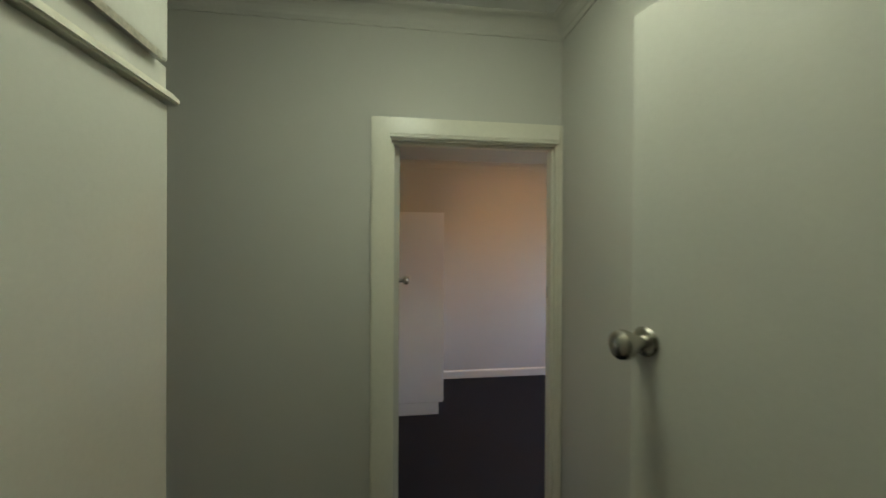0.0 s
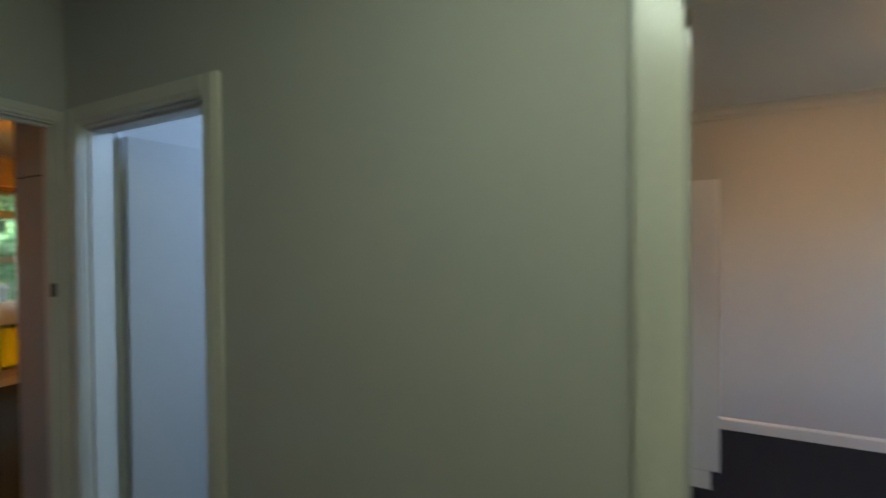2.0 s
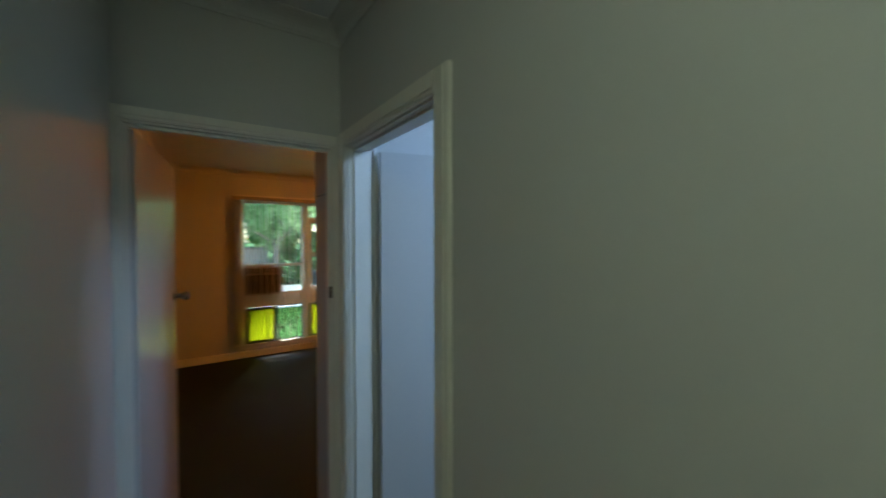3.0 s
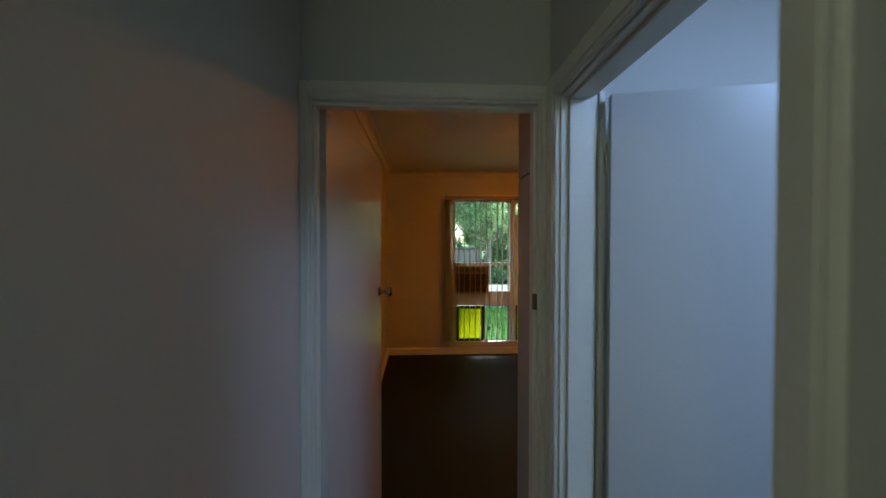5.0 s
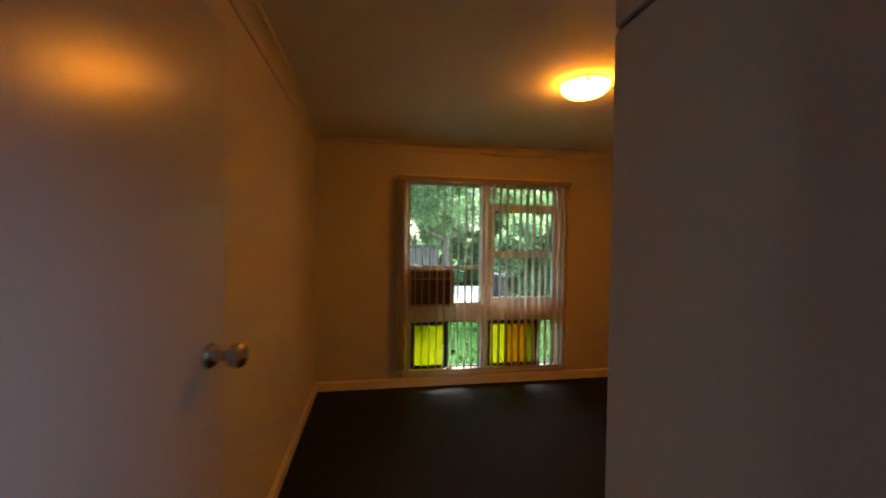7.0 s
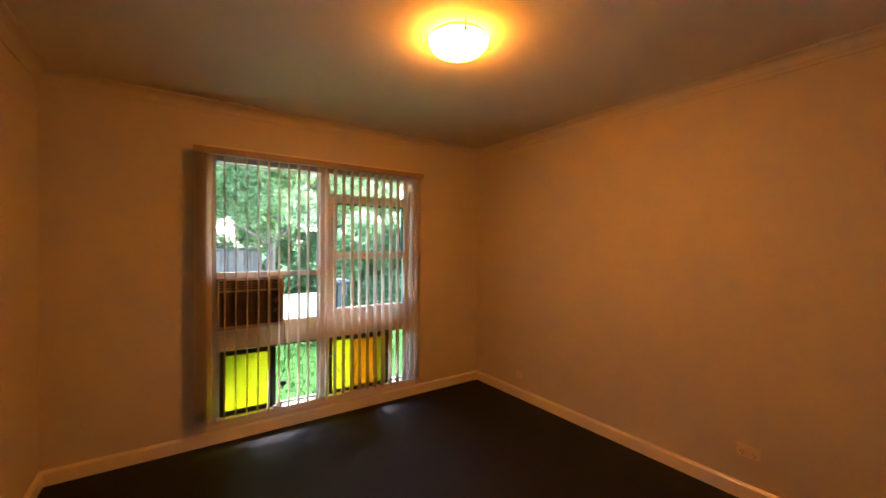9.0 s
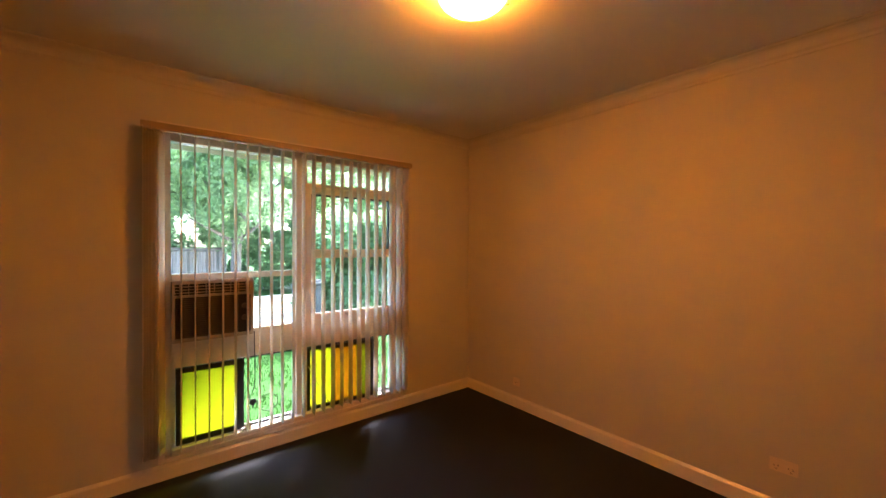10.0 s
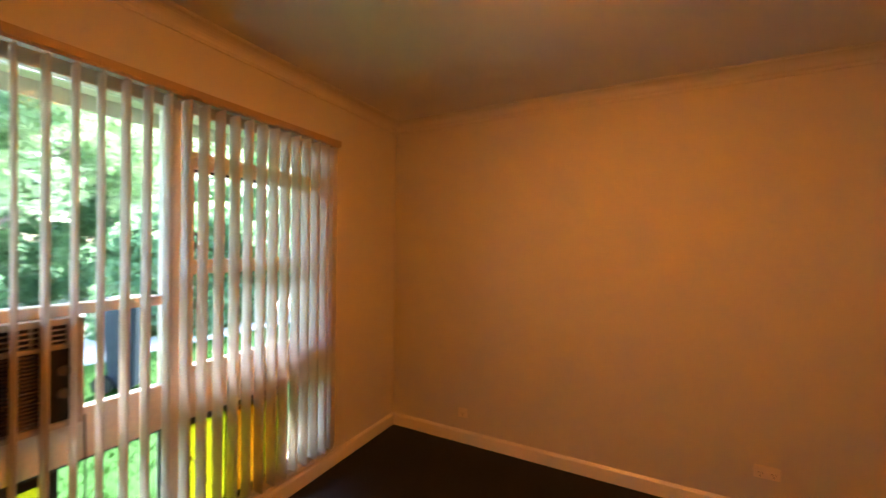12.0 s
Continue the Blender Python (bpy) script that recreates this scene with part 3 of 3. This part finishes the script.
# ---- vertical blind ----
def vertical_blind():
    t = thing("vertical_blind", "open vertical blind with pale fabric vanes", "blind", pose(0, 3.93, 0))
    bm = bmesh.new()
    box(bm, -0.122, 1.782, -0.025, 0.022, 2.150, 2.188, 0.004)
    box(bm, -0.124, 1.784, -0.031, -0.025, 2.158, 2.194, 0.002)
    part("head_rail", bm, RAIL, t, "beige metal head rail")
    for x in (-0.10, 0.84, 1.75):
        piece("bracket", (x - 0.015, x + 0.015, 0.022, 0.069, 2.150, 2.176), STEEL, t)
    W, TOP, BOT = 0.089, 2.142, 0.188
    places = [(-0.098 + 0.015 * k, 66 + random.uniform(-3, 3)) for k in range(6)]
    places += [(0.075 + 0.0757 * k, 86 + random.uniform(-3.5, 3.5)) for k in range(22)]
    places += [(1.722, 80), (1.742, 70), (1.760, 60)]
    for k, (x, ang) in enumerate(places):
        bm = bmesh.new()
        n, rows = 4, 14
        bend = random.uniform(-0.004, 0.004)
        g = []
        for j in range(rows + 1):
            z = TOP + (BOT - TOP) * j / rows
            tw = radians(random.uniform(-1.0, 1.0))
            off = bend * math.sin(math.pi * j / rows)
            row = []
            for i in range(n + 1):
                u = (i / n - 0.5)
                px, py = u * W, 0.006 * (1 - 4 * u * u)
                row.append(bm.verts.new((px * math.cos(tw) - py * math.sin(tw) , px * math.sin(tw) + py * math.cos(tw) + off, z)))
            g.append(row)
        for j in range(rows):
            for i in range(n):
                bm.faces.new((g[j][i], g[j][i + 1], g[j + 1][i + 1], g[j + 1][i]))
        v = part("vane", bm, VANE, t, "", True)
        v.matrix_basis = pose(x, 0, 0, 0, 0, ang)
        sol = v.modifiers.new("thick", "SOLIDIFY")
        sol.thickness = 0.0012
        piece("hanger", (-0.010, 0.010, -0.003, 0.003, 2.136, 2.152), STEEL, v)
        piece("bottom_weight", (-0.0435, 0.0435, 0.0, 0.0045, 0.186, 0.215), VANE, v)
    bm = bmesh.new()
    rod(bm, (-0.112, -0.036, 0.75), (-0.112, -0.036, 2.16), 0.0015, n=6)
    part("cord", bm, VANE, t)


vertical_blind()


# ---- sockets ----
def socket(x, y, z, w):
    t = thing("power_socket", "ivory plastic wall power socket above the skirting", "power socket", pose(x, y, z, 0, 0, -90), "wall sockets")
    piece("plate", (-w / 2, w / 2, -0.009, 0.0, -0.036, 0.036), SOCKET, t, 0.003)
    for k in ((-1, 1) if w > 0.1 else (0,)):
        c = k * 0.03
        piece("switch", (c - 0.006, c + 0.006, -0.013, -0.009, 0.014, 0.026), SOCKET, t, 0.001)
        for dx, dz in ((-0.008, -0.004), (0.008, -0.004), (0, -0.02)):
            piece("pin_slot", (c + dx - 0.0015, c + dx + 0.0015, -0.0096, -0.009, dz - 0.005, dz + 0.005), DARK, t)


def door_stop(x, y, z):
    t = thing("door_stop", "small white rubber-tipped door stop on the skirting", "door stop", pose(x, y, z, 0, 90, 0))
    bm = bmesh.new()
    lathe(bm, [(0.001, 0), (0.016, 0), (0.014, 0.006), (0.008, 0.010), (0.007, 0.055), (0.001, 0.056)])
    part("stem", bm, WHITE, t, "", True)
    bm = bmesh.new()
    lathe(bm, [(0.001, 0.056), (0.010, 0.056), (0.011, 0.068), (0.008, 0.074), (0.001, 0.075)])
    part("tip", bm, DARK, t, "", True)


door_stop(-0.89, 1.12, 0.06)
socket(2.56, 3.345, 0.228, 0.075)
socket(2.56, 1.50, 0.287, 0.118)


# ---- outdoors ----
GZ = -0.12
tagged(slab("ground", (-400, 400, -400, 400, GZ - 0.3, GZ), GRASS, "green lawn reaching into the distance", "ground"))
tagged(slab("pavement_driveway", (-30, 40, 8.6, 13.6, GZ + 0.001, GZ + 0.035), CONCRETE, "pale concrete driveway across the lawn", "driveway"))


def leaves(name, n, sampler, size, material, parent=None, label=""):
    """Many small bent leaf blades in one mesh."""
    rng = np.random.default_rng(len(name) + n)
    c = sampler(rng, n)
    d = rng.normal(size=(n, 3))
    d /= np.linalg.norm(d, axis=1)[:, None]
    e = np.cross(d, rng.normal(size=(n, 3)))
    e /= np.linalg.norm(e, axis=1)[:, None]
    s = size * rng.uniform(0.6, 1.3, (n, 1))
    v = np.empty((n, 4, 3))
    v[:, 0], v[:, 1], v[:, 2], v[:, 3] = c - d * s, c + e * s * 0.45, c + d * s, c - e * s * 0.45
    me = bpy.data.meshes.new(name)
    me.from_pydata(v.reshape(-1, 3).tolist(), [], np.arange(4 * n).reshape(n, 4).tolist())
    me.materials.append(material)
    ob = new(name, me)
    if parent:
        ob.parent = parent
    return tagged(ob, label)


def clumps(centres, radii):
    centres, radii = np.array(centres), np.array(radii)

    def sample(rng, n):
        k = rng.integers(0, len(centres), n)
        p = rng.normal(size=(n, 3))
        p /= np.linalg.norm(p, axis=1)[:, None]
        return centres[k] + p * (radii[k] * rng.uniform(0.35, 1.0, n) ** 0.6)[:, None]
    return sample


def tree(x, y, h, spread, seed, n, label, lean=0.0, trunk_r=0.16, low=0.25):
    rng = random.Random(seed)
    t = thing("tree", label, "tree", pose(x, y, GZ), "garden trees")
    bm = bmesh.new()
    p, r = Vector((0, 0, -0.05)), trunk_r
    tops = []
    for k in range(5):
        q = p + Vector((lean * 0.3 + rng.uniform(-0.1, 0.1), rng.uniform(-0.1, 0.1), h * 0.13))
        rod(bm, p, q + Vector((0, 0, 0.02)), r, r * 0.86, 10)
        p, r = q, r * 0.86
        if k > 0:
            for _ in range(3):
                a = rng.uniform(0, 6.28)
                e = p + Vector((math.cos(a) * spread * 0.55, math.sin(a) * spread * 0.55, h * rng.uniform(0.08, 0.3)))
                rod(bm, p, e, r * 0.5, r * 0.16, 7)
                tops.append(e)
    part("trunk", bm, BARK, t, "", True)
    cs, rs = [], []
    for e in tops:
        for _ in range(9):
            cs.append((e.x + rng.uniform(-1, 1) * spread * 0.45, e.y + rng.uniform(-1, 1) * spread * 0.45, max(h * low, e.z + rng.uniform(-0.6, 1.0) * h * 0.16)))
            rs.append(rng.uniform(0.25, 0.62) * spread * 0.33)
    leaves("crown", n, clumps(cs, rs), 0.075, LEAF, t)
    return t


tree(2.2, 13.8, 6.5, 3.4, 3, 60000, "leafy green garden tree with a grey trunk", 0.2, 0.17, 0.30)
tree(-2.6, 16.5, 8.5, 4.2, 5, 60000, "tall leafy green tree behind the fence", 0.0, 0.22, 0.22)
tree(6.8, 17.5, 8.5, 4.4, 7, 60000, "tall leafy green tree behind the hedge", -0.1, 0.22, 0.22)
tree(12.5, 15.0, 7.5, 4.2, 9, 22000, "spreading green tree beside the driveway", 0.1, 0.2, 0.22)


def hedge(name, x0, x1, y, h, depth, n, label):
    rng = random.Random(n)
    cs, rs = [], []
    for k in range(int((x1 - x0) * 15)):
        cs.append((rng.uniform(x0, x1), y + rng.uniform(-depth, depth) / 2, GZ + rng.uniform(0.2, h - 0.2)))
        rs.append(rng.uniform(0.25, 0.5))
    ob = leaves(name, n, clumps(cs, rs), 0.08, HEDGE)
    return tagged(ob, label, "hedge", kind="stuff")


hedge("hedge", -7, 15, 15.4, 3.8, 1.2, 120000, "dense dark green hedge along the boundary")
hedge("shrub", 2.9, 8.8, 9.5, 2.2, 1.2, 64000, "dense green shrub beside the driveway")


def brush_fence():
    t = thing("fence", "weathered brushwood fence with a capping rail darkened for shade", "fence", pose(0, 14.2, GZ))
    rng = np.random.default_rng(4)
    n = 2200
    x = rng.uniform(-9.0, 2.0, n)
    h = 1.42 + rng.uniform(-0.05, 0.02, n)
    y = rng.uniform(-0.05, 0.05, n)
    dx = rng.normal(0, 0.05, n)
    w = rng.uniform(0.006, 0.014, n)
    v = np.zeros((n, 4, 3))
    for k, (a, b) in enumerate(((-1, 0), (1, 0), (1, 1), (-1, 1))):
        v[:, k, 0] = x + a * w + b * dx
        v[:, k, 1] = y
        v[:, k, 2] = b * h
    me = bpy.data.meshes.new("brushwood")
    me.from_pydata(v.reshape(-1, 3).tolist(), [], np.arange(4 * n).reshape(n, 4).tolist())
    me.materials.append(BRUSH)
    ob = new("brushwood", me)
    ob.parent = t
    tagged(ob, kind="stuff")
    piece("backing", (-9, 2, 0.055, 0.075, 0, 1.38), BRUSH, t)
    # the capping's dark colour stands in for shade below a pale top edge
    bm = bmesh.new()
    rod(bm, (-9, 0, 1.45), (2.0, 0, 1.45), 0.06, n=10)
    part("capping", bm, BARK, t, "rounded capping in a dark tone that stands for shade")


brush_fence()


def wheelie_bin(x, y, turn):
    t = thing("wheelie_bin", "dark blue-grey plastic wheelie bin outdoors", "bin", pose(x, y, GZ, 0, 0, turn))
    bm = bmesh.new()
    bmesh.ops.create_cone(bm, cap_ends=True, segments=4, radius1=0.19, radius2=0.24, depth=0.92, matrix=pose(0, 0, 0.50, 0, 0, 45))
    bmesh.ops.bevel(bm, geom=list(bm.edges), offset=0.03, segments=2, affect="EDGES")
    part("body", bm, BIN, t)
    bm = bmesh.new()
    box(bm, -0.185, 0.185, -0.20, 0.185, 0.965, 1.0, 0.012)
    box(bm, -0.155, 0.155, -0.16, 0.155, 1.0, 1.03, 0.012)
    part("lid", bm, BIN, t)
    bm = bmesh.new()
    rod(bm, (-0.14, 0.20, 0.95), (0.14, 0.20, 0.95), 0.016)
    part("handle", bm, BIN, t)
    for s in (-1, 1):
        bm = bmesh.new()
        rod(bm, (s * 0.15, 0.14, 0.10), (s * 0.19, 0.14, 0.10), 0.10, n=18)
        part("wheel", bm, BLACK, t)


wheelie_bin(2.02, 7.2, 35)


def eave():
    t = thing("eave", "cream painted eave beam and soffit over the window", "eave", kind="structure")
    for k in range(5):
        y0 = 4.205 + k * 0.152
        piece("soffit_board", (-1.6, 3.2, y0, y0 + 0.142, 2.335 + 0.004 * k, 2.350 + 0.004 * k), EAVE, t, 0.002)
    piece("fascia", (-1.6, 3.2, 4.97, 5.0, 2.265, 2.36), EAVE, t, 0.003)
    piece("roof_edge", (-1.6, 3.2, 4.2, 5.06, 2.375, 2.41), EAVE, t)


eave()


def lawn():
    rng = np.random.default_rng(8)
    n = 16000
    x, y = rng.uniform(-2, 5, n), rng.uniform(4.6, 8.5, n)
    w, h = rng.uniform(0.004, 0.009, n), rng.uniform(0.03, 0.075, n)
    a = rng.uniform(0, 6.28, n)
    v = np.zeros((n, 3, 3))
    v[:, 0] = np.stack((x - w * np.cos(a), y - w * np.sin(a), np.full(n, GZ)), 1)
    v[:, 1] = np.stack((x + w * np.cos(a), y + w * np.sin(a), np.full(n, GZ)), 1)
    v[:, 2] = np.stack((x + rng.normal(0, 0.02, n), y + rng.normal(0, 0.02, n), GZ + h), 1)
    me = bpy.data.meshes.new("grass")
    me.from_pydata(v.reshape(-1, 3).tolist(), [], np.arange(3 * n).reshape(n, 3).tolist())
    me.materials.append(BLADE)
    tagged(new("grass", me), "short green lawn grass under the window", "grass", kind="stuff")


lawn()
